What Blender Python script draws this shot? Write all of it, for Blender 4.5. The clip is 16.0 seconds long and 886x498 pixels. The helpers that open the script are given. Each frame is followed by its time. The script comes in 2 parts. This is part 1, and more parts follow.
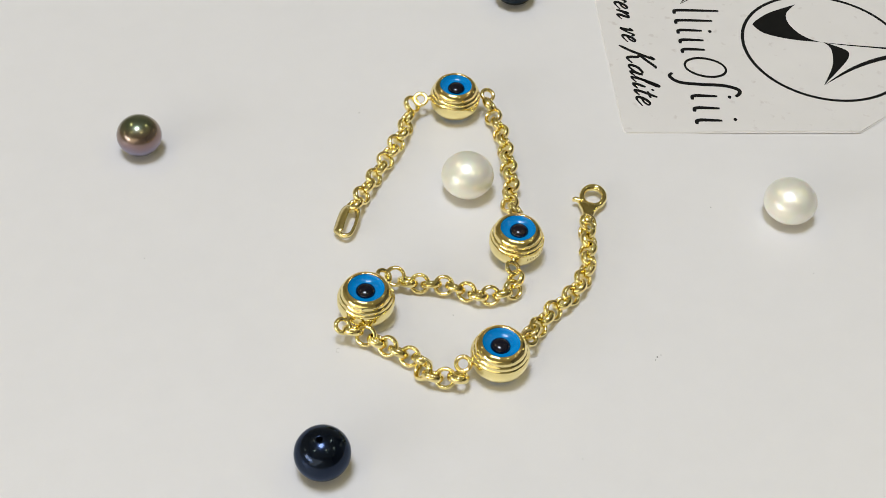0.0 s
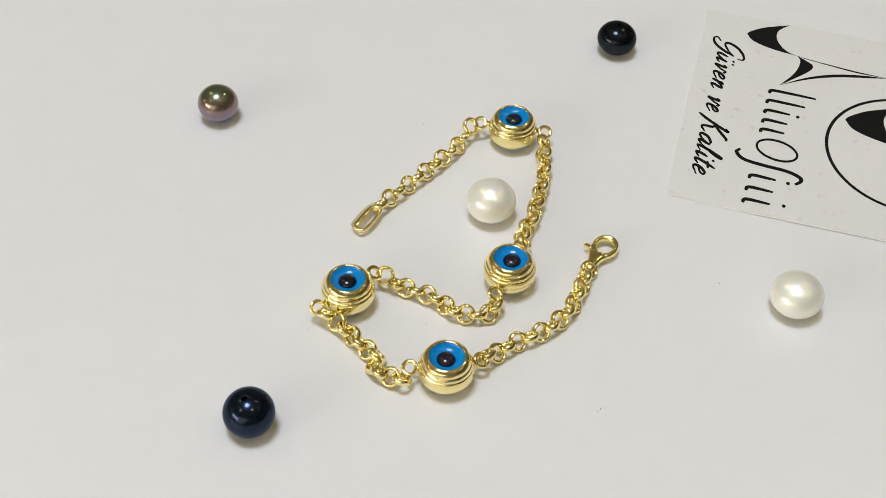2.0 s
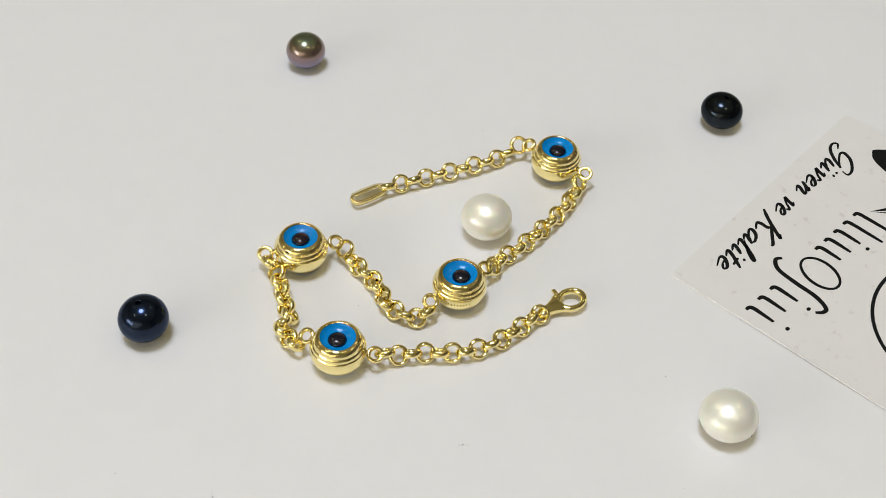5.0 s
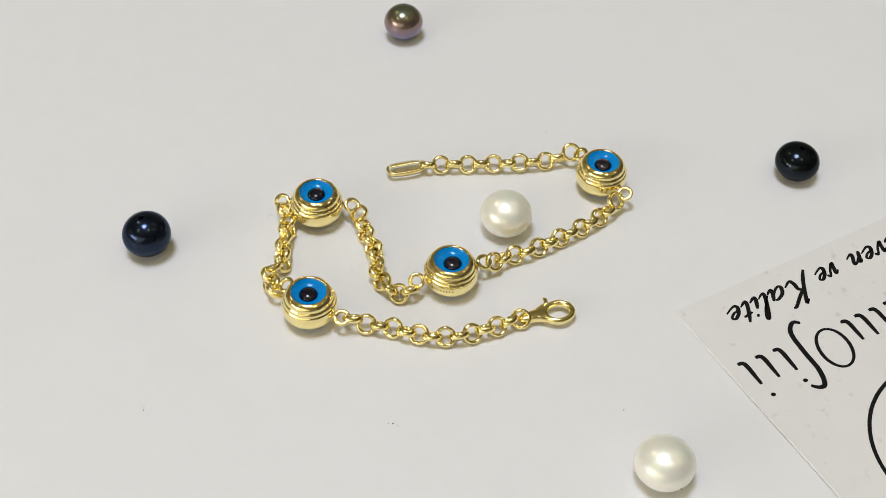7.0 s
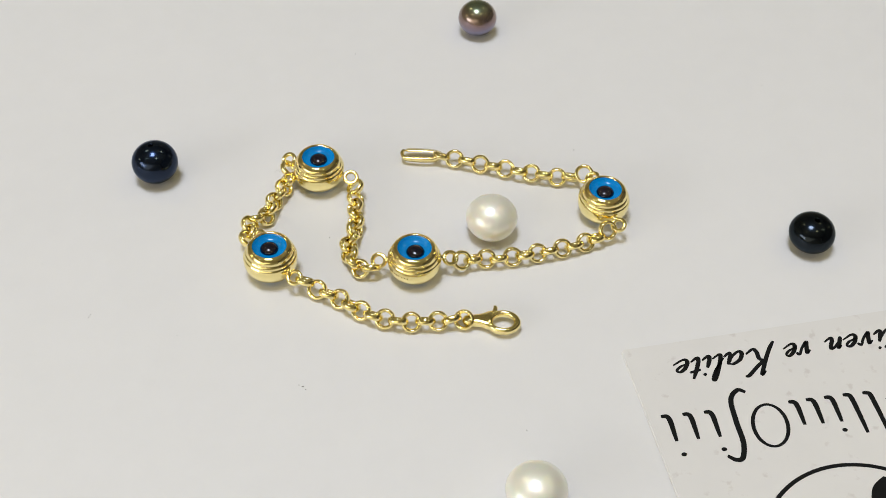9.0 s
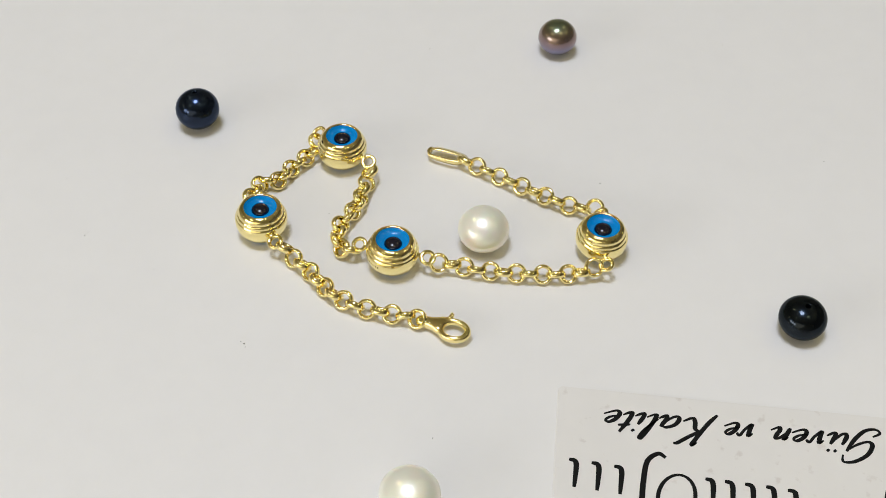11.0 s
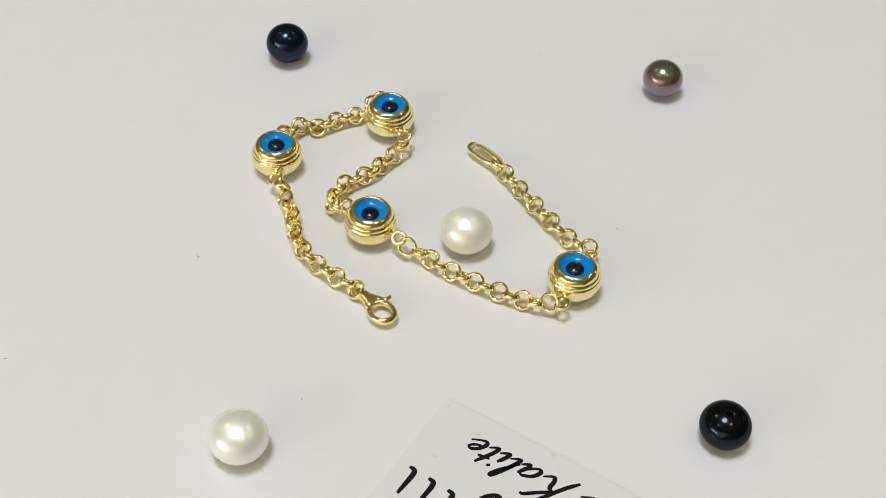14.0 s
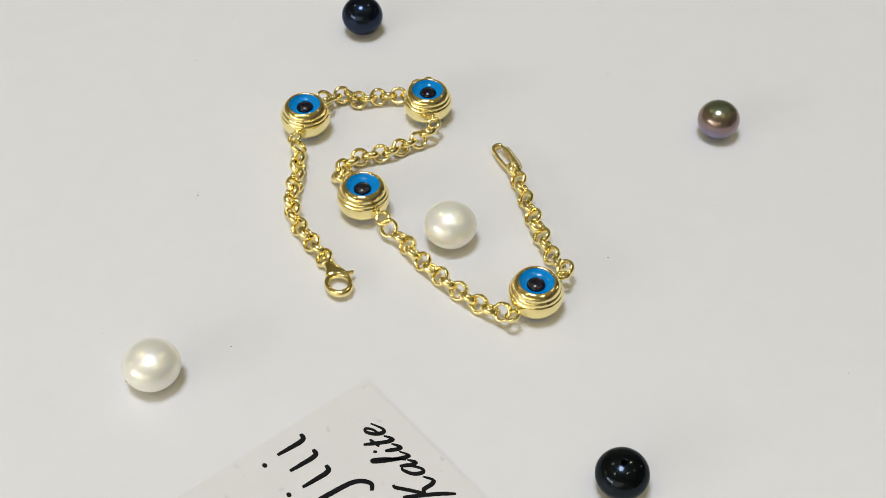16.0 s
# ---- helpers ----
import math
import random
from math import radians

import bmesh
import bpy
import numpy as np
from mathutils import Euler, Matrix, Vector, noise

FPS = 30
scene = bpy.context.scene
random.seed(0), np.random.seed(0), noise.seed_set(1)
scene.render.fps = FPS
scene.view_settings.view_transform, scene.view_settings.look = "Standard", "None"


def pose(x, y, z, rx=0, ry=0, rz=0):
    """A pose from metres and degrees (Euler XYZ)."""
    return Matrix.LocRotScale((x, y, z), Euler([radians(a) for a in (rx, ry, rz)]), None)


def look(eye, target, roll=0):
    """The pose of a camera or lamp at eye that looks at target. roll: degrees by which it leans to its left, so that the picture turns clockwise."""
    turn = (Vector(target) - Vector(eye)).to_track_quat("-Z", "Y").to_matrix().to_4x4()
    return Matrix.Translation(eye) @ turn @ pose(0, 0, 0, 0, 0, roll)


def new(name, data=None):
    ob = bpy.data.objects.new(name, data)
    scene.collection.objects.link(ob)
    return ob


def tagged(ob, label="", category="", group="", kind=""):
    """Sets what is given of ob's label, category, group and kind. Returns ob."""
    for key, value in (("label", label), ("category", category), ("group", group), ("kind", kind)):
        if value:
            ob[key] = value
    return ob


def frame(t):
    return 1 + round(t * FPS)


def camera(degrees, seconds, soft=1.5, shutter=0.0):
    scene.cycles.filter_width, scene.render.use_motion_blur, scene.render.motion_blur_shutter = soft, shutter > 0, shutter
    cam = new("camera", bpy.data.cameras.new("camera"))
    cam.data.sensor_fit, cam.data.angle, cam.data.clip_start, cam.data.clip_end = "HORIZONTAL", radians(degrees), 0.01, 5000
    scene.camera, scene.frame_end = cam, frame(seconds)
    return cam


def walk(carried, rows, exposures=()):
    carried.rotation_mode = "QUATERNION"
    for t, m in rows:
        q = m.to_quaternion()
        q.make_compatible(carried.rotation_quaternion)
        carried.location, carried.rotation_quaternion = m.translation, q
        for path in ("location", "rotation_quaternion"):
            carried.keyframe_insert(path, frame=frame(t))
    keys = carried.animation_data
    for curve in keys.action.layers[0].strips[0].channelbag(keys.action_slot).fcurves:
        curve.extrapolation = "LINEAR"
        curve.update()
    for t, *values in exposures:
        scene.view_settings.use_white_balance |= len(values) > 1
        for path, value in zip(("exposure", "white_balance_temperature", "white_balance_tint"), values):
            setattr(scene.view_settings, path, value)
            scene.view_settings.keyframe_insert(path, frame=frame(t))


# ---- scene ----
cam = camera(36.63, 16.0, soft=0.55)
PATH = [
    (0, -0.00126, -0.15417, 0.15579, 42.732, -2.929, 2.306),
    (0.5, -0.00015, -0.15729, 0.16032, 43.051, -2.811, 2.666),
    (1, -0.0004, -0.16087, 0.164, 43.35, -2.487, 2.945),
    (1.5, 0.00039, -0.16233, 0.16592, 43.256, -2.094, 3.182),
    (2, 0.00026, -0.16139, 0.1645, 43.237, -1.905, 3.075),
    (2.5, -0.00054, -0.15975, 0.16464, 42.967, -2.133, 3.027),
    (3, -0.00148, -0.15869, 0.16405, 43.041, -2.499, 2.97),
    (3.5, 0.0002, -0.15917, 0.16343, 43.253, -2.242, 3.003),
    (4, 0.00125, -0.15905, 0.16234, 43.365, -2.243, 2.963),
    (6.5, -0.00062, -0.15955, 0.16107, 43.876, -1.771, 3.431),
    (7, -0.00027, -0.15904, 0.15991, 43.445, -1.516, 3.382),
    (7.5, -0.0006, -0.16016, 0.15973, 43.667, -1.846, 3.366),
    (8, -0.00078, -0.16101, 0.16009, 43.777, -1.915, 3.4),
    (8.5, 0.00029, -0.16137, 0.16016, 43.783, -1.771, 3.314),
    (9, 0.00074, -0.16021, 0.16098, 43.406, -1.545, 3.257),
    (11.5, -0.00018, -0.16041, 0.16267, 43.433, -1.667, 3.159),
    (12, -0.00079, -0.16157, 0.16259, 43.594, -1.722, 3.161),
    (12.5, 0.00038, -0.16162, 0.16315, 43.471, -1.552, 3.079),
    (13, -0.00082, -0.16301, 0.16278, 43.578, -1.841, 2.85),
    (13.5, -0.00137, -0.16102, 0.16253, 43.329, -1.561, 2.631),
    (14, -0.00099, -0.15849, 0.16108, 43.329, -1.495, 2.431),
    (14.5, 0.00121, -0.15678, 0.15873, 43.179, -0.956, 2.542),
    (15, 0.00081, -0.15736, 0.15894, 43.334, -1.118, 2.441),
    (15.5, 0.00221, -0.15743, 0.15796, 43.538, -0.866, 2.644),
    (16, 0.00253, -0.15833, 0.15871, 43.587, -0.693, 2.558),
]
walk(cam, [(t, pose(x, y, z, rx, ry, rz)) for t, x, y, z, rx, ry, rz in PATH])

# ---- world and lamps ----
world = bpy.data.worlds.new("shop_air")
world.use_nodes = True
world.node_tree.nodes["Background"].inputs["Color"].default_value = (0.9, 0.95, 1.0, 1)
world.node_tree.nodes["Background"].inputs["Strength"].default_value = 0.1
scene.world = world
scene.view_settings.exposure = 0.0


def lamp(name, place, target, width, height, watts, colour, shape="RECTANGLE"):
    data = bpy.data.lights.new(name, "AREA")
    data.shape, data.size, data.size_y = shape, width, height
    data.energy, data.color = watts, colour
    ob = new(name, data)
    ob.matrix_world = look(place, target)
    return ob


COOL, WARM, DAY = (0.74, 0.81, 0.965), (1.0, 0.885, 0.46), (0.90, 0.92, 0.93)
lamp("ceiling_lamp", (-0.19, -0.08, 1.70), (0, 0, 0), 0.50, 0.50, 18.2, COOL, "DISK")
# The spot at (-1.15, 0.75) is placed to warm the plate's near left.
for x, y, z, watts in ((0.91, 0.85, 1.70, 1.5), (0.52, -0.55, 1.70, 1.6), (-1.05, -0.67, 1.70, 1.4), (-1.15, 0.75, 1.70, 2.2), (1.50, -0.11, 1.70, 1.1), (-1.75, -0.15, 0.75, 0.4), (1.85, 0.85, 0.65, 0.5)):
    lamp("warm_spot", (x, y, z), (0, 0, 0), 0.14, 0.14, watts, WARM, "DISK")
# Broad warm fill added on the south side to brighten the gold's front.
lamp("south_fill_light", (-0.7, -2.15, 0.75), (0, 0, 0), 2.6, 1.2, 11.0, (1.0, 0.90, 0.68))
lamp("show_case_light", (-0.95, -0.70, 0.38), (0, 0, 0), 0.62, 0.18, 3.1, DAY)

# ---- materials ----


def material(name, base, rough=0.5, metal=0.0, vary=0.04, grain=700.0, bump=0.0, bump_scale=2500.0, stain=None, **extra):
    """A node material in real-world size: base colour with two scales of variation, gloss and fine relief."""
    m = bpy.data.materials.new(name)
    m.use_nodes = True
    nodes, links = m.node_tree.nodes, m.node_tree.links
    shader = nodes["Principled BSDF"]
    shader.inputs["Roughness"].default_value = rough
    shader.inputs["Metallic"].default_value = metal
    for key, value in extra.items():
        shader.inputs[key.replace("_", " ")].default_value = value
    where = nodes.new("ShaderNodeTexCoord")
    fine = nodes.new("ShaderNodeTexNoise")
    fine.inputs["Scale"].default_value, fine.inputs["Detail"].default_value = grain, 4.0
    broad = nodes.new("ShaderNodeTexNoise")
    broad.inputs["Scale"].default_value, broad.inputs["Detail"].default_value = grain / 12, 3.0
    links.new(where.outputs["Object"], fine.inputs["Vector"])
    links.new(where.outputs["Object"], broad.inputs["Vector"])
    both = nodes.new("ShaderNodeMath")
    both.operation = "ADD"
    links.new(fine.outputs["Fac"], both.inputs[0])
    links.new(broad.outputs["Fac"], both.inputs[1])
    span = nodes.new("ShaderNodeMapRange")
    span.inputs["From Min"].default_value, span.inputs["From Max"].default_value = 0.7, 1.3
    span.inputs["To Min"].default_value, span.inputs["To Max"].default_value = 1 - vary, 1 + vary
    links.new(both.outputs[0], span.inputs["Value"])
    tint = nodes.new("ShaderNodeVectorMath")
    tint.operation = "SCALE"
    tint.inputs[0].default_value = base
    links.new(span.outputs["Result"], tint.inputs["Scale"])
    colour = tint.outputs["Vector"]
    if stain:
        blot = nodes.new("ShaderNodeTexNoise")
        blot.inputs["Scale"].default_value, blot.inputs["Detail"].default_value = stain[1], 5.0
        links.new(where.outputs["Object"], blot.inputs["Vector"])
        cut = nodes.new("ShaderNodeMapRange")
        cut.inputs["From Min"].default_value, cut.inputs["From Max"].default_value = stain[2], stain[2] + 0.1
        cut.inputs["To Max"].default_value = stain[3]
        links.new(blot.outputs["Fac"], cut.inputs["Value"])
        mix = nodes.new("ShaderNodeMix")
        mix.data_type = "RGBA"
        links.new(cut.outputs["Result"], mix.inputs["Factor"])
        links.new(colour, mix.inputs["A"])
        mix.inputs["B"].default_value = (*stain[0], 1)
        colour = mix.outputs["Result"]
    links.new(colour, shader.inputs["Base Color"])
    if bump:
        relief = nodes.new("ShaderNodeBump")
        relief.inputs["Strength"].default_value, relief.inputs["Distance"].default_value = bump, 0.0001
        ripple = nodes.new("ShaderNodeTexNoise")
        ripple.inputs["Scale"].default_value, ripple.inputs["Detail"].default_value = bump_scale, 3.0
        links.new(where.outputs["Object"], ripple.inputs["Vector"])
        links.new(ripple.outputs["Fac"], relief.inputs["Height"])
        links.new(relief.outputs["Normal"], shader.inputs["Normal"])
    return m


WHITE_TOP = material("white_laminate", (0.828, 0.808, 0.800), 0.36, vary=0.012, grain=220, bump=0.12, bump_scale=6000, Specular_IOR_Level=0.7)
GOLD = material("polished_gold", (0.98, 0.84, 0.39), 0.055, 1.0, vary=0.03, grain=900, bump=0.9, bump_scale=900)
GOLD_SATIN = material("worn_gold", (0.97, 0.82, 0.37), 0.24, 1.0, vary=0.05, grain=900, bump=0.2, bump_scale=1500)
ENGRAVED = material("engraved_gold", (0.45, 0.32, 0.10), 0.45, 1.0)
BLUE_GLASS = material("turquoise_glass", (0.001, 0.245, 0.66), 0.07, vary=0.06, grain=500, Specular_IOR_Level=0.35)
NAVY_GLASS = material("navy_glass", (0.003, 0.004, 0.012), 0.03, Specular_IOR_Level=0.6)
PEARL_WHITE = material("white_nacre", (1.0, 0.975, 0.85), 0.34, 0.36, vary=0.03, grain=260, stain=((0.97, 0.90, 0.86), 190.0, 0.47, 0.4), bump=0.35, bump_scale=260, Coat_Weight=0.35, Coat_Roughness=0.16, Specular_IOR_Level=0.9, Subsurface_Weight=0.15, Subsurface_Scale=0.001)
PEARL_BLACK = material("black_nacre", (0.015, 0.025, 0.052), 0.20, 0.9, vary=0.10, grain=300, bump=0.03, bump_scale=700, Coat_Weight=0.25, Coat_Roughness=0.05, Specular_Tint=(0.45, 0.5, 0.6, 1))
PEARL_GREEN = material("green_black_nacre", (0.012, 0.017, 0.024), 0.20, 0.9, vary=0.10, grain=300, bump=0.03, bump_scale=700, Coat_Weight=0.25, Coat_Roughness=0.05, Specular_Tint=(0.3, 0.4, 0.4, 1))
PEARL_ROSE = material("peacock_nacre", (0.30, 0.25, 0.24), 0.23, 0.85, vary=0.12, grain=250, bump=0.04, bump_scale=700, Coat_Weight=0.5, Coat_Roughness=0.06)


def painted_sheen(m, stops, tall):
    """Paints the nacre's angle-dependent sheen into its colour from foot to crown, with a little cloud in it."""
    nodes, links = m.node_tree.nodes, m.node_tree.links
    where, cloud = nodes.new("ShaderNodeTexCoord"), nodes.new("ShaderNodeTexNoise")
    cloud.inputs["Scale"].default_value = 300.0
    split, total, ramp = nodes.new("ShaderNodeSeparateXYZ"), nodes.new("ShaderNodeMath"), nodes.new("ShaderNodeValToRGB")
    links.new(where.outputs["Object"], split.inputs[0])
    links.new(where.outputs["Object"], cloud.inputs["Vector"])
    total.operation = "MULTIPLY_ADD"
    links.new(split.outputs["Z"], total.inputs[0])
    total.inputs[1].default_value = 1 / tall
    shift = nodes.new("ShaderNodeMapRange")
    shift.inputs["To Min"].default_value, shift.inputs["To Max"].default_value = -0.14, 0.14
    links.new(cloud.outputs["Fac"], shift.inputs["Value"])
    links.new(shift.outputs["Result"], total.inputs[2])
    links.new(total.outputs[0], ramp.inputs["Fac"])
    while len(ramp.color_ramp.elements) < len(stops):
        ramp.color_ramp.elements.new(0.5)
    for e, (at, colour) in zip(ramp.color_ramp.elements, stops):
        e.position, e.color = at, (*colour, 1)
    links.new(ramp.outputs["Color"], nodes["Principled BSDF"].inputs["Base Color"])


painted_sheen(PEARL_ROSE, [(0.05, (0.12, 0.13, 0.24)), (0.34, (0.21, 0.19, 0.29)), (0.58, (0.29, 0.20, 0.20)), (0.78, (0.29, 0.22, 0.16)), (0.95, (0.19, 0.23, 0.15))], 0.0069)
CARD = material("milky_plastic", (0.795, 0.766, 0.74), 0.34, vary=0.02, grain=150, stain=((0.45, 0.37, 0.33), 480.0, 0.63, 0.28))
INK = material("black_ink", (0.007, 0.007, 0.007), 0.6, vary=0.2, Specular_IOR_Level=0.12)
DUST_AND_HOLE = material("grey_dust_and_hole_shade", (0.34, 0.32, 0.30), 0.9)
COUNTER = material("counter_laminate", (0.70, 0.69, 0.67), 0.4, vary=0.03, grain=40)
# Unseen room paints: pale tones picked to bounce warm light, dark ones for contrast.
WALL = material("wall_paint", (0.26, 0.245, 0.22), 0.8, vary=0.05, grain=20)
WALL_BOUNCE = material("bounce_wall_paint", (0.70, 0.65, 0.50), 0.8, vary=0.05, grain=20)
CEILING_BOUNCE = material("bounce_ceiling_paint", (0.76, 0.725, 0.58), 0.9, vary=0.03, grain=20)
FLOOR = material("floor_tile", (0.36, 0.34, 0.31), 0.5, vary=0.06, grain=20)

# ---- mesh helpers ----
MM = 0.001


def mesh_of(name, bm, mat, smooth=True):
    bmesh.ops.recalc_face_normals(bm, faces=bm.faces)
    data = bpy.data.meshes.new(name)
    bm.to_mesh(data)
    bm.free()
    data.materials.append(mat)
    if smooth:
        data.shade_smooth()
    return data


def part(name, data, parent, label="", m=None):
    ob = new(name, data)
    ob.parent = parent
    if m is not None:
        ob.matrix_basis = m
    return tagged(ob, label) if label else ob


def lathe(profile, steps=64):
    """Turns a profile of (radius, height) in millimetres about the z axis."""
    bm = bmesh.new()
    rings = []
    for r, z in profile:
        if r < 1e-6:
            rings.append([bm.verts.new((0, 0, z * MM))])
        else:
            rings.append([bm.verts.new((r * MM * math.cos(2 * math.pi * k / steps), r * MM * math.sin(2 * math.pi * k / steps), z * MM)) for k in range(steps)])
    for a, b in zip(rings, rings[1:]):
        for k in range(steps):
            j = (k + 1) % steps
            if len(a) == 1 and len(b) > 1:
                bm.faces.new((a[0], b[k], b[j]))
            elif len(b) == 1 and len(a) > 1:
                bm.faces.new((a[k], b[0], a[j]))
            elif len(a) > 1:
                bm.faces.new((a[k], b[k], b[j], a[j]))
    return bm


def torus(major, radial, axial, steps=36, around=12, stretch=1.0):
    """A ring in the xy plane, in millimetres, with an oval section."""
    bm = bmesh.new()
    grid = []
    for i in range(steps):
        a = 2 * math.pi * i / steps
        row = []
        for k in range(around):
            b = 2 * math.pi * k / around
            r = major + radial * math.cos(b)
            row.append(bm.verts.new((r * stretch * MM * math.cos(a), r * MM * math.sin(a), axial * MM * math.sin(b))))
        grid.append(row)
    for i in range(steps):
        for k in range(around):
            bm.faces.new((grid[i][k], grid[(i + 1) % steps][k], grid[(i + 1) % steps][(k + 1) % around], grid[i][(k + 1) % around]))
    return bm


def glide(points, n=12, closed=False):
    """A smooth curve through points."""
    p = [Vector(q) for q in points]
    out = []
    for i in range(len(p) if closed else len(p) - 1):
        if closed:
            a, b, c, d = p[i - 1], p[i], p[(i + 1) % len(p)], p[(i + 2) % len(p)]
        else:
            a, b, c, d = p[max(i - 1, 0)], p[i], p[i + 1], p[min(i + 2, len(p) - 1)]
        for k in range(n):
            t = k / n
            out.append(0.5 * (2 * b + (c - a) * t + (2 * a - 5 * b + 4 * c - d) * t * t + (3 * b - a - 3 * c + d) * t ** 3))
    return out if closed else out + [p[-1]]


def slab(outline, low, high):
    """A flat plate with the given outline (millimetres) between two heights."""
    bm = bmesh.new()
    face = bm.faces.new([bm.verts.new((x * MM, y * MM, low * MM)) for x, y in outline])
    grown = bmesh.ops.extrude_face_region(bm, geom=[face])
    bmesh.ops.translate(bm, verts=[g for g in grown["geom"] if isinstance(g, bmesh.types.BMVert)], vec=(0, 0, (high - low) * MM))
    bmesh.ops.triangulate(bm, faces=[f for f in bm.faces if len(f.verts) > 4])
    return bm


def ribbon(points, width, low, high, taper=0.6):
    """A drawn stroke along points (millimetres), thinner at its ends."""
    line = glide([(x, y, 0) for x, y in points], 8)
    left, right = [], []
    for i, q in enumerate(line):
        way = (line[min(i + 1, len(line) - 1)] - line[max(i - 1, 0)]).normalized()
        side = Vector((-way.y, way.x, 0))
        f = i / (len(line) - 1)
        w = width / 2 * (taper + (1 - taper) * math.sin(math.pi * min(max(f, 0.02), 0.98)) ** 0.5)
        left.append((q + side * w)[:2])
        right.append((q - side * w)[:2])
    return slab(left + right[::-1], low, high)


# ---- what rides on the turning plate ----
TURN_RATE = 8.933
RIDERS = []


def riding(ob, m):
    ob.matrix_basis = m
    RIDERS.append((ob, m))
    return ob


# ---- the room, counter and turntable ----


def box(name, size, place, mat, label="", kind="structure", bevel=0.0):
    bm = bmesh.new()
    bmesh.ops.create_cube(bm, size=1.0, matrix=Matrix.Translation(place) @ Matrix.Diagonal((*size, 1)))
    if bevel:
        bmesh.ops.bevel(bm, geom=bm.edges[:], offset=bevel, segments=3, affect="EDGES")
    return tagged(new(name, mesh_of(name, bm, mat, False)), label, kind=kind)


# Room shell added out of view; pale walls and ceiling bounce the light.
box("floor", (4.8, 4.8, 0.1), (0, 0, -0.98), FLOOR)
box("ceiling", (4.8, 4.8, 0.1), (0, 0, 1.80), CEILING_BOUNCE)
box("wall_north", (4.8, 0.1, 2.68), (0, 2.35, 0.41), WALL_BOUNCE)
box("wall_south", (4.8, 0.1, 2.68), (0, -2.35, 0.41), WALL_BOUNCE)
box("wall_east", (0.1, 4.6, 2.68), (2.35, 0, 0.41), WALL)
box("wall_west", (0.1, 4.6, 2.68), (-2.35, 0, 0.41), WALL_BOUNCE)
counter = tagged(new("shop_counter"), "pale laminate shop counter under the turntable", "counter")
counter.location = (0, 0, -0.93)
bm = bmesh.new()
bmesh.ops.create_cube(bm, size=1.0, matrix=Matrix.Translation((0, 0.05, 0.43)) @ Matrix.Diagonal((1.5, 0.6, 0.86, 1)))
part("cabinet_body", mesh_of("cabinet_body", bm, COUNTER, False), counter)
bm = bmesh.new()
bmesh.ops.create_cube(bm, size=1.0, matrix=Matrix.Translation((0, 0.05, 0.88)) @ Matrix.Diagonal((1.56, 0.66, 0.04, 1)))
bmesh.ops.bevel(bm, geom=bm.edges[:], offset=0.004, segments=2, affect="EDGES")
part("worktop", mesh_of("worktop", bm, COUNTER, False), counter)

turntable = tagged(new("turntable"), "white round motorised display turntable on the counter", "turntable")
turntable.location = (0, 0, -0.03)
part("base", mesh_of("base", lathe([(0, 0), (100, 0), (102, 2), (100, 14), (96, 17), (0, 17)], 96), WHITE_TOP), turntable)
platter = part("platter", mesh_of("platter", lathe([(0, 18), (163, 18), (165, 20), (165, 28), (164.4, 29.5), (163, 30), (120, 30), (60, 30), (0, 30)], 128), WHITE_TOP, False), turntable)
bm = bmesh.new()
for x, y, r in ((33.7, -29.0, 0.20), (34.3, -28.6, 0.12), (33.4, -29.6, 0.12), (17.2, -61.8, 0.16), (16.5, -61.5, 0.10), (-45.3, -15.9, 0.14), (67.1, -36.8, 0.18), (44.8, 3.4, 0.15), (-15.0, 21.1, 0.15), (3.0, -23.4, 0.12), (-60, 40, 0.1), (-30, 60, 0.12), (60, -10, 0.1), (22, -48, 0.08), (-38, 22, 0.08), (5, -70, 0.1)):
    bmesh.ops.create_icosphere(bm, subdivisions=1, radius=0.72 * r * MM, matrix=pose(x * MM, y * MM, 0.030 + 0.3 * r * MM, 0, 0, 40 * x) @ Matrix.Diagonal((1.5, 0.8, 0.4, 1)))
for k in range(14):
    a = math.radians(70 + 17 * k)
    bmesh.ops.create_icosphere(bm, subdivisions=1, radius=0.03 * MM, matrix=pose((-13.7 + 0.32 * math.cos(a)) * MM, (-31.6 + 0.42 * math.sin(a)) * MM, 0.03005))
tagged(part("dust", mesh_of("dust", bm, DUST_AND_HOLE), platter), "scattered dark dust specks and a curl of lint", kind="stuff")

# ---- pearls ----


def pearl(name, label, mat, across, tall, x, y, hole=0.0, lean=(0, 0), seed=0, group="loose pearls"):
    """A slightly flattened pearl with a drilled hole at its pole."""
    a, c = across / 2, tall / 2
    profile = [(0, -c)] + [(a * math.cos(math.radians(e)), c * math.sin(math.radians(e))) for e in range(-86, 80, 4)]
    if hole:
        e = math.acos(hole / a)
        start = int(math.degrees(e) // 2 * 2)
        profile += [(a * math.cos(math.radians(v)), c * math.sin(math.radians(v))) for v in range(80, start, 2)]
        top = c * math.sin(e)
        profile += [(hole + 0.06, top - 0.02), (hole, top - 0.06), (hole * 0.98, top - 0.4), (hole * 0.95, top - 1.6), (0, top - 1.6)]
    else:
        profile += [(a * math.cos(math.radians(v)), c * math.sin(math.radians(v))) for v in range(80, 90, 3)] + [(0, c)]
    bm = lathe(profile, 72)
    for v in bm.verts:
        d = noise.noise(v.co * 130 + Vector((seed * 7.3, seed * 3.1, 0)))
        v.co *= 1 + 0.012 * d
    tilt = pose(0, 0, 0, lean[0], lean[1], 0)
    bm.transform(tilt)
    low = min(v.co.z for v in bm.verts)
    bmesh.ops.translate(bm, verts=bm.verts, vec=(0, 0, -low))
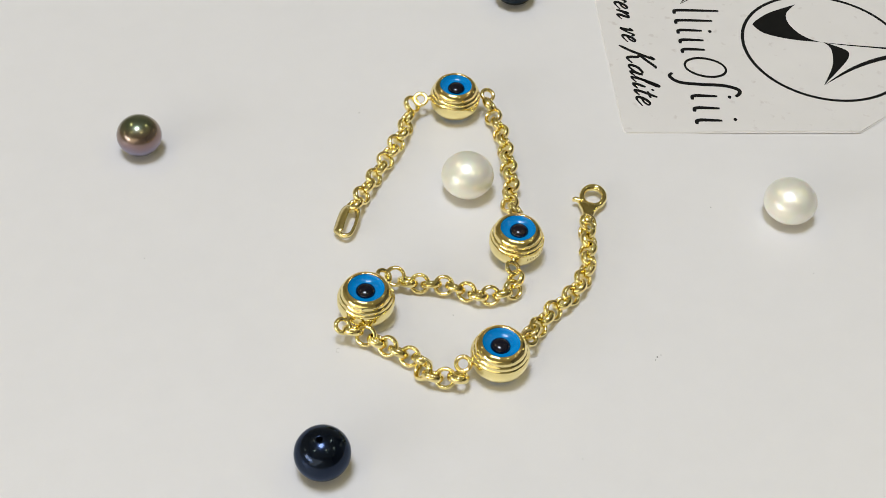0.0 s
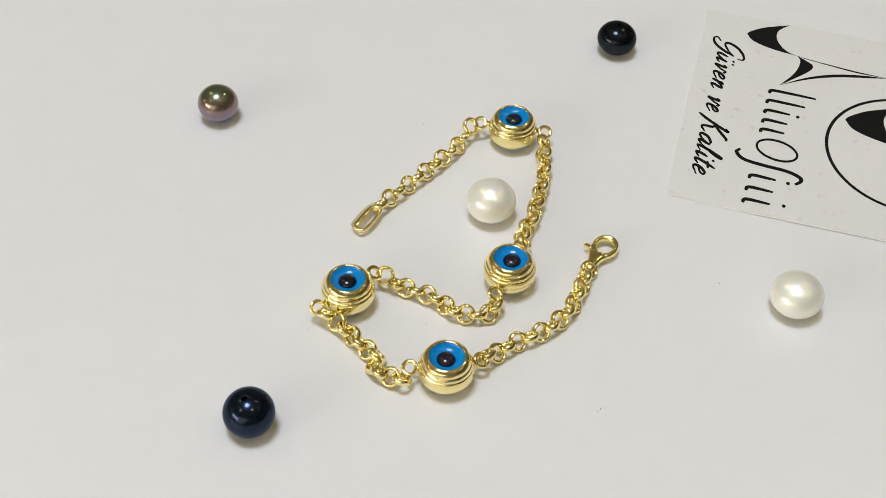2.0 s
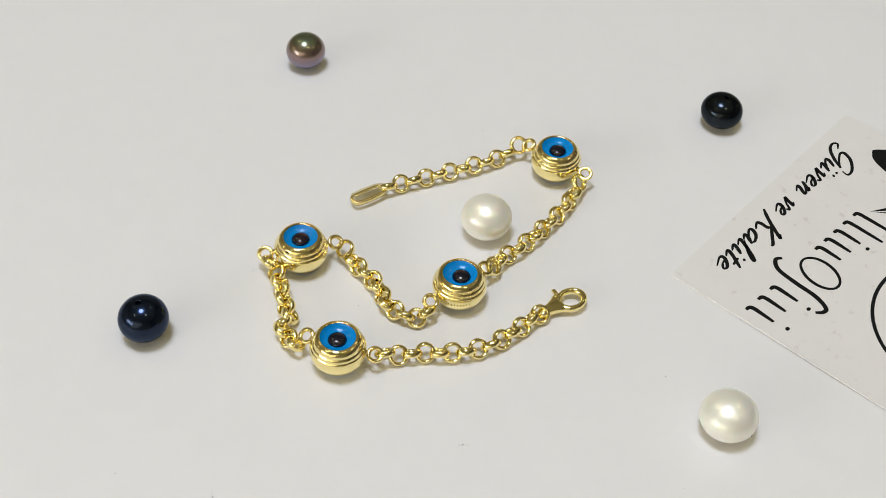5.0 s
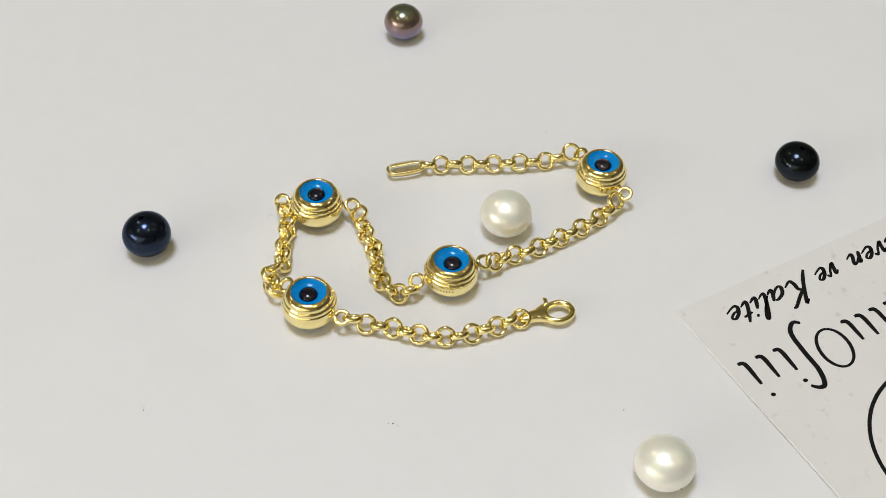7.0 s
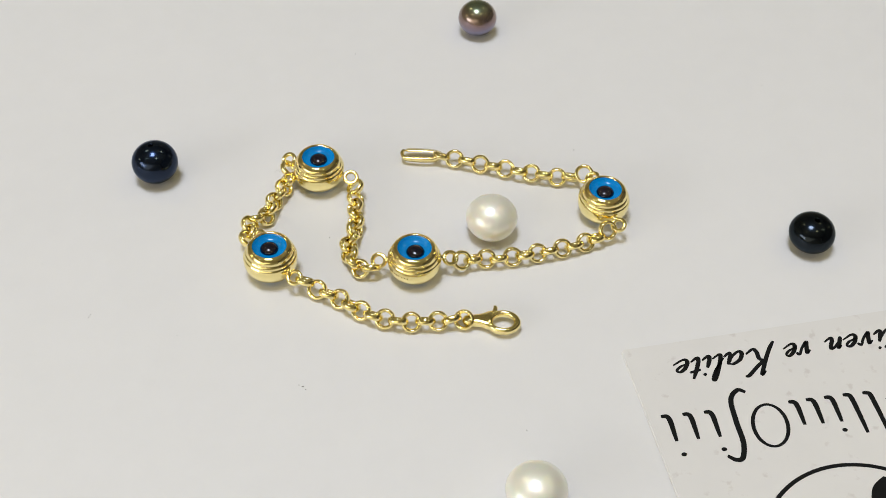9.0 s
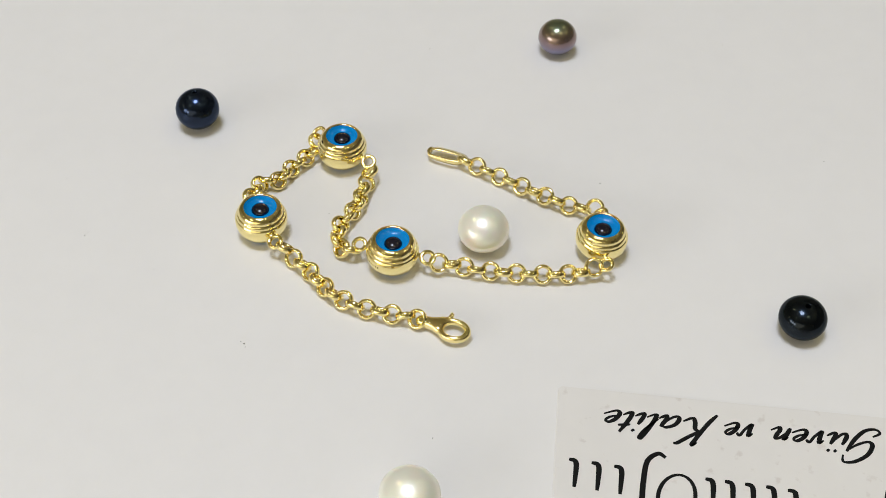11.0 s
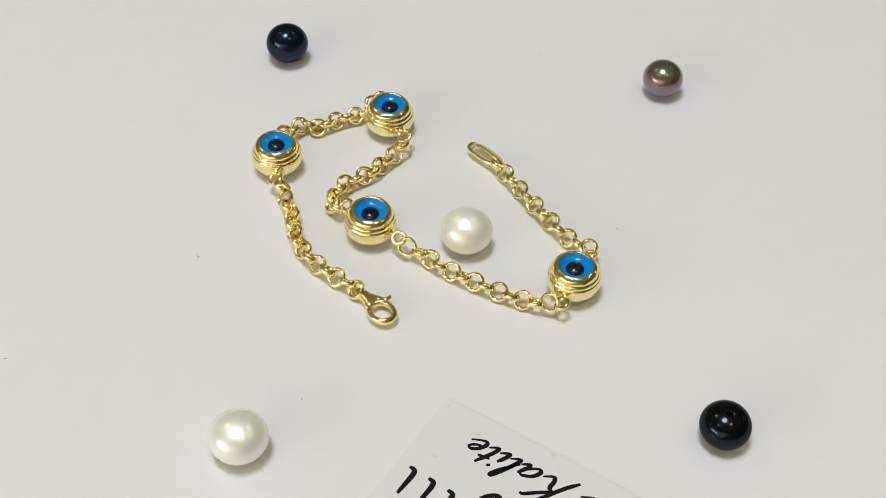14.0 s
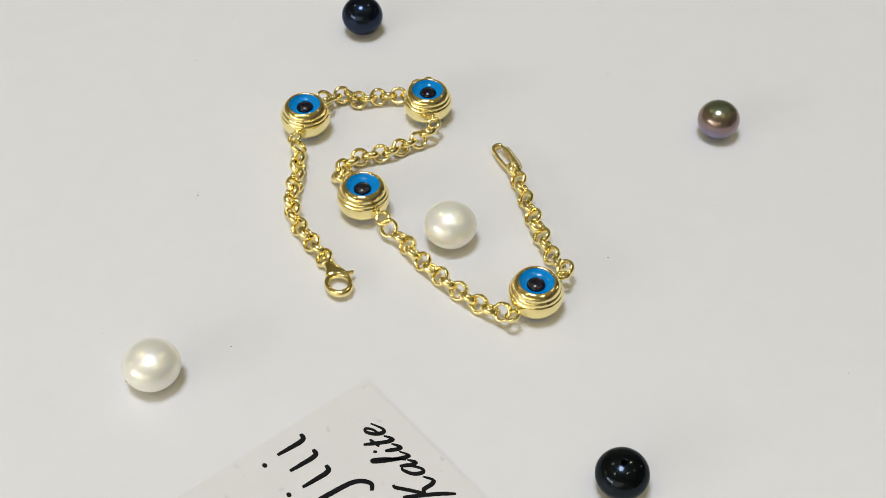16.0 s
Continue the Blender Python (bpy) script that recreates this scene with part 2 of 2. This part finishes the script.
    ob = tagged(new(name, mesh_of(name, bm, mat)), label, "pearl", group)
    return riding(ob, pose(x * MM, y * MM, 0.00002))


pearl("pearl", "round blue-black pearl with a drilled hole on the plate", PEARL_BLACK, 7.8, 7.35, -13.9, -52.2, 0.42, (4, -5), 1)
pearl("pearl", "flattened green-black pearl with a drilled hole beside the plastic card", PEARL_GREEN, 7.65, 6.4, 11.7, 56.2, 0.42, (-3, 4), 2)
pearl("pearl", "plump white button pearl lying inside the bracelet's bend", PEARL_WHITE, 8.6, 7.35, 4.2, 3.5, 0.0, (0, 0), 3)
round_pearl = pearl("pearl", "white round pearl with a pinhole beside the bracelet's clasp", PEARL_WHITE, 8.75, 6.9, 57.2, 2.6, 0.0, (0, 0), 4)
pearl("pearl", "small peacock purple and green pearl on the plate", PEARL_ROSE, 7.4, 6.75, -50.4, 8.2, 0.0, (0, 0), 5)

# A grey bead on the surface stands for the shade inside the pinhole.
bm = bmesh.new()
bmesh.ops.create_icosphere(bm, subdivisions=2, radius=0.17 * MM)
part("pinhole", mesh_of("pinhole", bm, DUST_AND_HOLE), round_pearl, "grey bead painted as the shade of a drilled pinhole", pose(0.00422, 0.0002, 0.00275))

# ---- bracelet ----
bracelet = tagged(new("bracelet"), "yellow gold rolo chain bracelet with four blue evil-eye beads, lying unclasped", "bracelet")
riding(bracelet, pose(0.0002, -0.00015, 0.0))

UPPER = [(4.34, 3.20), (4.34, 3.80), (4.31, 4.10), (4.25, 4.30), (4.17, 4.43), (4.11, 4.49), (4.08, 4.54), (4.08, 4.63), (4.04, 4.81), (3.96, 4.98),
         (3.86, 5.11), (3.79, 5.17), (3.76, 5.22), (3.76, 5.33), (3.70, 5.56), (3.56, 5.83), (3.33, 6.08), (3.08, 6.25), (2.90, 6.31), (2.78, 6.30), (2.72, 6.22)]
CASE = mesh_of("eye_bead", lathe([(0, 0.9), (2.70, 0.9), (2.78, 0.72), (2.92, 0.70), (3.22, 0.92), (3.58, 1.28), (3.90, 1.72), (4.13, 2.18), (4.28, 2.66)] + UPPER + [(2.70, 4.9), (0, 4.7)], 80), GOLD)
IRIS = mesh_of("iris", lathe([(2.715, 6.16), (2.58, 5.95), (2.32, 5.70), (1.92, 5.50), (1.4, 5.38), (0.8, 5.31), (0, 5.29)], 48), BLUE_GLASS)
PUPIL = mesh_of("pupil", lathe([(1.34, 5.06), (1.47, 5.28), (1.48, 5.42), (1.41, 5.64), (1.22, 5.84), (0.92, 6.01), (0.60, 6.11), (0.28, 6.16), (0, 6.17)], 32), NAVY_GLASS)
BACK_EYE = mesh_of("back_eye", lathe([(2.69, 0.88), (2.50, 0.56), (2.15, 0.30), (1.7, 0.12), (1.2, 0.03), (0.6, 0.0), (0, 0.0)], 48), BLUE_GLASS)


def end_loop():
    """A small ring on a short neck, pointing along x."""
    bm = torus(1.04, 0.34, 0.38, 32, 12)
    ends = [[bm.verts.new((x * MM, r * math.cos(a) * MM, r * math.sin(a) * MM)) for a in (2 * math.pi * k / 12 for k in range(12))] for x, r in ((-1.0, 0.34), (-1.35, 0.40), (-1.9, 0.62))]
    for a, b in zip(ends, ends[1:]):
        for k in range(12):
            bm.faces.new((a[k], a[(k + 1) % 12], b[(k + 1) % 12], b[k]))
    return bm


LOOP = mesh_of("end_loop", end_loop(), GOLD)


def eye_bead(x, y, angle, tip, loops):
    """A gold-cased eye bead with a loop at either end, each at its own bearing."""
    bead = part("eye_bead", CASE, bracelet, "stepped gold bead case with a blue glass eye", pose(x * MM, y * MM, 0.00002, 0, 0, angle))
    part("iris", IRIS, bead, "turquoise blue glass", pose(0, 0, 0))
    part("pupil", PUPIL, bead, "glossy navy black glass dome", pose(tip[0] * MM, tip[1] * MM, 0))
    part("back_eye", BACK_EYE, bead, "blue glass on the underside")
    for bearing, reach in loops:
        a = math.radians(bearing - angle)
        part("end_loop", LOOP, bead, "", pose(reach * math.cos(a) * MM, reach * math.sin(a) * MM, 0.0031, 0, 0, bearing - angle) @ pose(0, 0, 0, 24 if bearing < 180 else -28, 10, 0))
    return bead


BEADS = [eye_bead(1.3, 23.1, 12.2, (0.1, 0.0), ((14.7, 5.85), (187.6, 6.0))), eye_bead(12.1, -10.0, 88.5, (0.15, -0.2), ((91.0, 5.85), (264.6, 5.7))),
         eye_bead(-10.4, -24.25, 63.0, (0, 0.1), ((66.7, 5.8), (238.5, 5.85))), eye_bead(9.75, -32.95, 31.0, (-0.1, 0), ((40.0, 5.7), (200.0, 5.6)))]

STAMP = mesh_of("stamp_mark", slab([(-0.08, -0.19), (0.08, -0.19), (0.08, 0.19), (-0.08, 0.19)], 0, 0.02), ENGRAVED, False)
for k in range(8):
    a = -66 + 6.5 * k
    part("stamp_mark", STAMP, BEADS[1], "", pose(4.335 * math.cos(math.radians(a - 88.5)) * MM, 4.335 * math.sin(math.radians(a - 88.5)) * MM, 0.0033, 0, 0, a - 88.5 + 90) @ pose(0, 0, 0, 90, 0, 0))


def worn_link(seed):
    """A rolo link slightly uneven, which breaks up its shine."""
    bm = torus(1.36, 0.33, 0.57, 22, 10)
    for v in bm.verts:
        v.co *= 1 + 0.03 * noise.noise(v.co * 2200 + Vector((seed * 5.1, 0, seed * 2.7)))
    return mesh_of("link", bm, GOLD)


LINKS = [worn_link(k) for k in range(5)]


def chain(points, lift, flip, pitch=2.3):
    """Rolo links, turned alternately to either side, along a line in millimetres."""
    line = glide([(x, y, 0) for x, y in points], 24)
    far = [0.0]
    for a, b in zip(line, line[1:]):
        far.append(far[-1] + (b - a).length)
    count = max(2, round(far[-1] / pitch) + 1)
    for k in range(count):
        s = far[-1] * k / (count - 1)
        i = min(next((j for j, f in enumerate(far) if f >= s - 1e-9), len(far) - 1), len(far) - 1)
        q = line[i]
        ahead = line[min(i + 6, len(line) - 1)] - line[max(i - 6, 0)]
        angle = math.degrees(math.atan2(ahead.y, ahead.x))
        rng = random.Random(int(1000 * (q.x + 50) + q.y * 7))
        roll = (45 if (k + flip) % 2 else -45) + rng.uniform(-9, 9)
        z = 1.46 + (lift[0] if k == 0 else lift[1] if k == count - 1 else 0) + rng.uniform(0, 0.12)
        part("link", rng.choice(LINKS), bracelet, "", pose(q.x * MM, q.y * MM, z * MM, roll, rng.uniform(-5, 5), angle + rng.uniform(-5, 5)))


chain([(-13.9, -2.7), (-13.1, -0.6), (-11.4, 3.7), (-9.9, 7.7), (-8.3, 12.2), (-7.0, 16.3), (-6.7, 19.1), (-6.1, 21.2)], (0, 1.2), 0)
chain([(12.0, -2.3), (11.0, 0.4), (11.4, 3.6), (10.9, 8.3), (10.2, 13.5), (9.2, 17.9), (8.2, 20.6), (7.4, 22.7)], (0.9, 0.9), 1, 2.15)
chain([(14.4, -27.6), (15.7, -25.6), (17.6, -22.6), (20.5, -19.3), (22.4, -16.0), (23.5, -12.6), (23.6, -9.5), (23.8, -6.6), (23.5, -4.6), (23.8, -3.3)], (0.9, 0), 0, 2.12)
chain([(-11.9, -29.4), (-9.8, -29.7), (-7.3, -30.9), (-5.3, -32.0), (-3.3, -32.9), (-1.3, -33.7), (-1.1, -35.6), (0.7, -36.4), (2.3, -36.5), (3.9, -36.6)], (0.9, 0.5), 0, 1.95)
chain([(-6.4, -18.3), (-4.7, -18.4), (-2.6, -18.6), (-0.2, -18.6), (2.2, -18.9), (4.5, -19.6), (6.5, -20.3), (8.6, -20.1), (10.4, -19.5), (12.0, -18.3), (12.1, -17.0)], (0.9, 0.5), 1, 1.95)

# lobster clasp: a tapering body, a hooked ring and a thumb lever
clasp = part("clasp", None, bracelet, "gold lobster clasp", pose(0.02372, -0.0029, 0.0012, 0, -2, 79.0))


def loft(sections):
    """A rounded bar through oval sections (x, centre y, half width, half height), in millimetres."""
    bm = bmesh.new()
    rows = [[bm.verts.new((x * MM, (y + w * math.copysign(abs(math.cos(a)) ** 0.7, math.cos(a))) * MM, h * math.copysign(abs(math.sin(a)) ** 0.7, math.sin(a)) * MM))
             for a in (2 * math.pi * k / 20 for k in range(20))] for x, y, w, h in sections]
    for a, b in zip(rows, rows[1:]):
        for k in range(20):
            bm.faces.new((a[k], a[(k + 1) % 20], b[(k + 1) % 20], b[k]))
    bm.faces.new(rows[0])
    bm.faces.new(rows[-1])
    return bm


part("body", mesh_of("body", loft([(-0.6, 0, 0.3, 0.3), (-0.3, 0, 0.72, 0.62), (0.2, 0, 0.90, 0.80), (0.9, 0.05, 0.88, 0.80), (1.8, 0.12, 0.98, 0.80), (2.6, 0.22, 1.22, 0.80), (3.4, 0.30, 1.68, 0.76), (3.9, 0.32, 1.82, 0.64), (4.2, 0.32, 1.58, 0.34)]), GOLD), clasp)
part("hook", mesh_of("hook", torus(1.82, 0.47, 0.64, 44, 14, 1.2), GOLD, True), clasp, "", pose(0.0058, 0, 0))
part("lever", mesh_of("lever", loft([(0, 0, 0.38, 0.5), (0.5, 0.1, 0.42, 0.46), (0.9, 0.25, 0.38, 0.42), (1.2, 0.4, 0.44, 0.44), (1.45, 0.5, 0.28, 0.30)]), GOLD), clasp, "", pose(0.0042, 0.0016, 0.0001, 0, 0, 62))

# end plate: a folded gold strip, open in the middle, with a stamped side
end_plate = part("end_plate", None, bracelet, "folded gold catch plate with worn stamp marks", pose(-0.01512, -0.00975, 0.0008, 0, 0, 80.4))


def folded_strip():
    """A looped band: one long side stands up, the other flares outwards as a stamped cheek."""
    bm = bmesh.new()
    plan = glide([(1.06 * x, 1.38 * y, 0) for x, y in ((0.0, 0.1), (0.25, 0.66), (1.0, 0.9), (3.2, 1.0), (5.2, 0.95), (6.25, 0.66), (6.5, 0.0), (6.25, -0.52), (5.2, -0.88), (3.2, -1.0), (1.0, -0.9), (0.25, -0.55))], 6, True)
    rows = []
    for i, q in enumerate(plan):
        way = (plan[(i + 1) % len(plan)] - plan[i - 1]).normalized()
        n = Vector((-way.y, way.x, 0))
        if n.dot(q - Vector((3.2, 0, 0))) < 0:
            n = -n
        cheek = min(max(q.y / 0.6, 0), 1) * min(max((q.x - 0.1) / 1.0, 0.1), 1)
        tall = 1.0 + 0.12 * cheek + 0.12 * min(q.x / 6, 1)
        foot = q + n * (0.66 * cheek - 0.18 * (1 - cheek)) + Vector((0, 0, 0.42 * cheek))
        top = q + n * (0.08 - 1.02 * cheek) + Vector((0, 0, tall))
        mid = (foot + top) / 2 + n * 0.05 + Vector((0, 0, 0.06 * cheek))
        down = (n * 0.46 * (1 - cheek) + Vector((0, 0, 0.22 * cheek)))
        rows.append([bm.verts.new(p * MM) for p in (foot, mid, top, top - down, mid - down, foot - down)])
    for a, b in zip(rows, rows[1:] + rows[:1]):
        for k in range(6):
            bm.faces.new((a[k], b[k], b[(k + 1) % 6], a[(k + 1) % 6]))
    return bm


part("strip", mesh_of("strip", folded_strip(), GOLD_SATIN, True), end_plate)
for k in range(3):
    part("stamp_mark", STAMP, end_plate, "", pose((2.9 + 0.5 * k) * MM, (0.86 - 0.06 * k) * MM, 0.00094, -26, 0, -8))

# ---- plastic card with black print ----
card = tagged(new("plastic_card"), "milky white plastic card printed with black emblem and slogan", "card")
riding(card, Matrix.Translation((0.0311 - 0.0975 * 0.057, 0.0201 + 0.9952 * 0.057, 0.00001)) @ pose(0, 0, 0, 0, 0, -84.4))
bm = slab([(0.6, 0), (56.4, 0), (57, 0.6), (57, 42.5), (44, 61.0), (43, 61.6), (14, 61.6), (13, 61.0), (0, 42.5), (0, 0.6)], 0, 0.24)
rim = [e for e in bm.edges if all(abs(v.co.z - 0.24 * MM) < 1e-6 for v in e.verts) and len({f.normal.z > 0.5 or f.normal.z < -0.5 for f in e.link_faces}) == 2]
bmesh.ops.bevel(bm, geom=rim, offset=0.22 * MM, segments=3, affect="EDGES")
for k in range(1, 20):
    bmesh.ops.bisect_plane(bm, geom=bm.verts[:] + bm.edges[:] + bm.faces[:], plane_co=((42 + 0.75 * k) * MM, 0, 0), plane_no=(1, 0, 0))
for k in range(1, 40):
    bmesh.ops.bisect_plane(bm, geom=bm.verts[:] + bm.edges[:] + bm.faces[:], plane_co=(0, 1.55 * k * MM, 0), plane_no=(0, 1, 0))


def curled(data):
    """The card's short edge has curled up a little off the plate, away from its corner."""
    for v in data.vertices:
        x, y = v.co.x / MM, min(max(v.co.y / MM / 22, 0), 1)
        v.co.z += 0.15 * MM * max((x - 44.5) / 12.5, 0) ** 1.6 * y * y * (3 - 2 * y)
    return data


part("sheet", curled(mesh_of("sheet", bm, CARD, False)), card)
LOW, HIGH = 0.243, 0.265


def printed(name, bm, label=""):
    return part(name, curled(mesh_of(name, bm, INK, False)), card, label)


def emblem(x0, y0, k):
    """Three sweeping horn shapes, drawn from the nose outwards."""
    def at(run):
        return [(x0 + k * (x - 5.7), y0 + k * (y - 8.8), 0) for x, y in run]
    horn = glide(at([(5.7, 8.8), (4.6, 9.6), (2.6, 12.2), (0.4, 16.9)]), 8)[:-1] + glide(at([(0.4, 16.9), (2.6, 15.0), (4.8, 14.6), (7.2, 15.4), (9.2, 17.2), (10.3, 20.2), (11.2, 26.0), (11.8, 31.2), (11.7, 36.8)]), 8)[:-1] + glide(at([(11.7, 36.8), (11.4, 31.2), (10.9, 26.0), (10.3, 21.0), (10.0, 19.2), (9.3, 14.3), (7.8, 10.3), (5.7, 8.8)]), 8)[:-1]
    printed("emblem_horn", slab([q[:2] for q in horn], LOW, HIGH))
    wedge = glide(at([(10.0, 19.2), (11.8, 19.9), (15.6, 19.1), (20.2, 16.6)]), 8)[:-1] + glide(at([(20.2, 16.6), (16.4, 20.0), (13.9, 22.0), (12.2, 22.4), (11.0, 21.0), (10.0, 19.2)]), 8)[:-1]
    printed("emblem_wedge", slab([q[:2] for q in wedge], LOW, HIGH + 0.004))
    tail = glide(at([(20.2, 16.6), (16.3, 21.5), (13.6, 26.8), (12.2, 32.4), (11.8, 36.6)]), 8)[:-1] + glide(at([(11.8, 36.6), (12.9, 32.4), (14.4, 27.0), (16.7, 21.9), (20.2, 16.6)]), 8)[:-1]
    printed("emblem_tail", slab([q[:2] for q in tail], LOW, HIGH + 0.002))


emblem(5.7, 8.8, 1.0)
emblem(26.5, 29.6, 1.22)
bm = bmesh.new()
RING = [[], []]
for k in range(96):
    a = 2 * math.pi * k / 96
    for side, r in enumerate((15.80, 15.18)):
        RING[side].append((33.0 + r * math.cos(a), 42.1 + r * math.sin(a)))
lower = [[bm.verts.new((x * MM, y * MM, HIGH * MM)) for x, y in side] for side in RING]
for k in range(96):
    bm.faces.new((lower[0][k], lower[0][(k + 1) % 96], lower[1][(k + 1) % 96], lower[1][k]))
grown = bmesh.ops.extrude_face_region(bm, geom=bm.faces[:])
bmesh.ops.translate(bm, verts=[g for g in grown["geom"] if isinstance(g, bmesh.types.BMVert)], vec=(0, 0, (LOW - HIGH) * MM))
printed("emblem_ring", bm)

# the trade name as plain hooked strokes of its size
for x, low, high in ((22.0, 15.0, 23.8), (25.1, 14.8, 22.0), (28.1, 14.7, 19.4), (31.0, 14.6, 19.2), (33.8, 14.5, 18.9), (47.0, 13.9, 18.6), (50.3, 13.7, 18.4), (53.6, 13.5, 18.2)):
    printed("print_stroke", ribbon([(x + 0.3, high), (x + 0.15, (low + high) / 2), (x + 0.1, low + 0.9), (x + 0.35, low + 0.15), (x + 1.2, low)], 0.82, LOW, HIGH, 0.45))
printed("print_stroke", ribbon([(40.7, 11.5), (41.8, 10.9), (43.4, 12.5), (44.0, 16.4), (44.3, 20.2), (45.3, 22.7), (46.4, 22.9), (47.4, 22.0)], 0.85, LOW, HIGH, 0.5))
for x, y in ((28.6, 20.9), (47.5, 20.8), (53.6, 20.6)):
    printed("print_dot", slab([(x + 0.42 * math.cos(a), y + 0.34 * math.sin(a)) for a in (2 * math.pi * k / 14 for k in range(14))], LOW, HIGH + 0.003))
bm = bmesh.new()
oval = [[bm.verts.new(((39.2 + (2.95 - w) * math.cos(a) + 0.5 * math.sin(a)) * MM, (18.0 + (3.95 - 0.7 * w) * math.sin(a)) * MM, HIGH * MM)) for a in (2 * math.pi * k / 48 for k in range(48))] for w in (0, 0.62)]
for k in range(48):
    bm.faces.new((oval[0][k], oval[0][(k + 1) % 48], oval[1][(k + 1) % 48], oval[1][k]))
grown = bmesh.ops.extrude_face_region(bm, geom=bm.faces[:])
bmesh.ops.translate(bm, verts=[g for g in grown["geom"] if isinstance(g, bmesh.types.BMVert)], vec=(0, 0, (LOW - HIGH) * MM))
printed("print_oval", bm)


# the slogan in a brushed script: each letter as pen strokes on a line of height 0 to 1, capitals above it, and the width it takes
SCRIPT = {
    "G": (2.7, [[(2.5, 1.75), (2.2, 2.3), (1.3, 2.25), (0.5, 1.6), (0.45, 0.8), (1.0, 0.5), (1.8, 0.85), (2.3, 1.35)], [(2.35, 1.45), (2.2, 0.4), (1.7, -0.4), (0.9, -0.6), (0.35, -0.3), (0.8, 0.05)]]),
    "ü": (1.9, [[(0.3, 0.95), (0.25, 0.3), (0.5, 0.0), (0.9, 0.2), (1.3, 0.9)], [(1.3, 0.98), (1.25, 0.25), (1.45, 0.0), (1.95, 0.3)], [(0.55, 1.42), (0.68, 1.60)], [(1.15, 1.42), (1.28, 1.60)]]),
    "v": (1.5, [[(0.1, 0.75), (0.38, 0.98), (0.58, 0.4), (0.68, 0.0), (1.05, 0.5), (1.2, 1.0), (1.6, 0.8)]]),
    "e": (1.55, [[(0.15, 0.35), (0.9, 0.55), (1.15, 0.85), (0.8, 1.0), (0.42, 0.7), (0.38, 0.2), (0.8, 0.0), (1.6, 0.35)]]),
    "n": (1.9, [[(0.15, 0.75), (0.4, 0.98), (0.38, 0.5), (0.35, 0.0)], [(0.40, 0.3), (0.8, 0.85), (1.1, 0.95), (1.2, 0.7), (1.15, 0.25), (1.35, 0.0), (1.9, 0.3)]]),
    "K": (2.35, [[(0.25, 2.0), (0.55, 2.25), (0.45, 1.3), (0.25, 0.3), (-0.05, -0.45)], [(2.05, 2.15), (1.75, 2.2), (1.1, 1.55), (0.45, 1.0)], [(0.5, 1.05), (1.0, 0.9), (1.35, 0.3), (1.75, 0.0), (2.3, 0.35)]]),
    "a": (1.9, [[(1.4, 0.85), (1.0, 1.0), (0.42, 0.7), (0.35, 0.2), (0.7, 0.0), (1.15, 0.3), (1.42, 0.9)], [(1.45, 0.98), (1.36, 0.3), (1.55, 0.0), (1.95, 0.3)]]),
    "l": (1.0, [[(0.05, 0.35), (0.55, 1.2), (0.72, 1.95), (0.52, 2.1), (0.38, 1.5), (0.32, 0.4), (0.5, 0.0), (1.05, 0.3)]]),
    "i": (0.95, [[(0.38, 0.98), (0.32, 0.3), (0.5, 0.0), (1.0, 0.3)], [(0.42, 1.42), (0.55, 1.60)]]),
    "t": (1.0, [[(0.5, 1.75), (0.38, 0.9), (0.36, 0.3), (0.55, 0.0), (1.05, 0.3)], [(0.0, 1.05), (0.95, 1.18)]]),
}


def brushed(name, word, x, y, width, tall=2.2, slant=0.5, pen=0.72):
    """A word in brush script as one mesh, from x over a width, on the base line y, in millimetres."""
    bm = bmesh.new()
    stretch = width / sum(SCRIPT[c][0] for c in word)
    step = 0
    for c in word:
        wide, strokes = SCRIPT[c]
        for run in strokes:
            step += 1
            line = glide([(x + stretch * u + slant * tall * v, y + tall * v, 0) for u, v in run], 8)
            rows = []
            for i, q in enumerate(line):
                way = (line[min(i + 1, len(line) - 1)] - line[max(i - 1, 0)]).normalized()
                f = i / (len(line) - 1)
                press = pen * (0.62 + 0.38 * max(-way.y, 0)) * (0.55 + 0.45 * min(1, 6 * f, 6 * (1 - f)))
                side = Vector((-way.y, way.x, 0)) * press / 2
                rows.append([bm.verts.new(((p.x) * MM, p.y * MM, (HIGH + 0.001 * (step % 4)) * MM)) for p in (q - side, q + side)])
            for a, b in zip(rows, rows[1:]):
                bm.faces.new((a[0], b[0], b[1], a[1]))
        x += stretch * wide
    grown = bmesh.ops.extrude_face_region(bm, geom=bm.faces[:])
    bmesh.ops.translate(bm, verts=[g for g in grown["geom"] if isinstance(g, bmesh.types.BMVert)], vec=(0, 0, (LOW - HIGH) * MM))
    printed(name, bm, "slanted black script lettering")


brushed("slogan_word", "Güven", 8.4, 3.9, 16.2)
brushed("slogan_word", "ve", 26.7, 3.9, 4.7)
brushed("slogan_word", "Kalite", 33.4, 3.8, 16.0)


def motions():
    """The plate turns evenly clockwise, and all that lies on it turns along."""
    times = [0.25 * k for k in range(65)]
    walk(platter, [(t, pose(0, 0, 0, 0, 0, -TURN_RATE * t)) for t in times])
    for ob, m in RIDERS:
        walk(ob, [(t, pose(0, 0, 0, 0, 0, -TURN_RATE * t) @ m) for t in times])


motions()
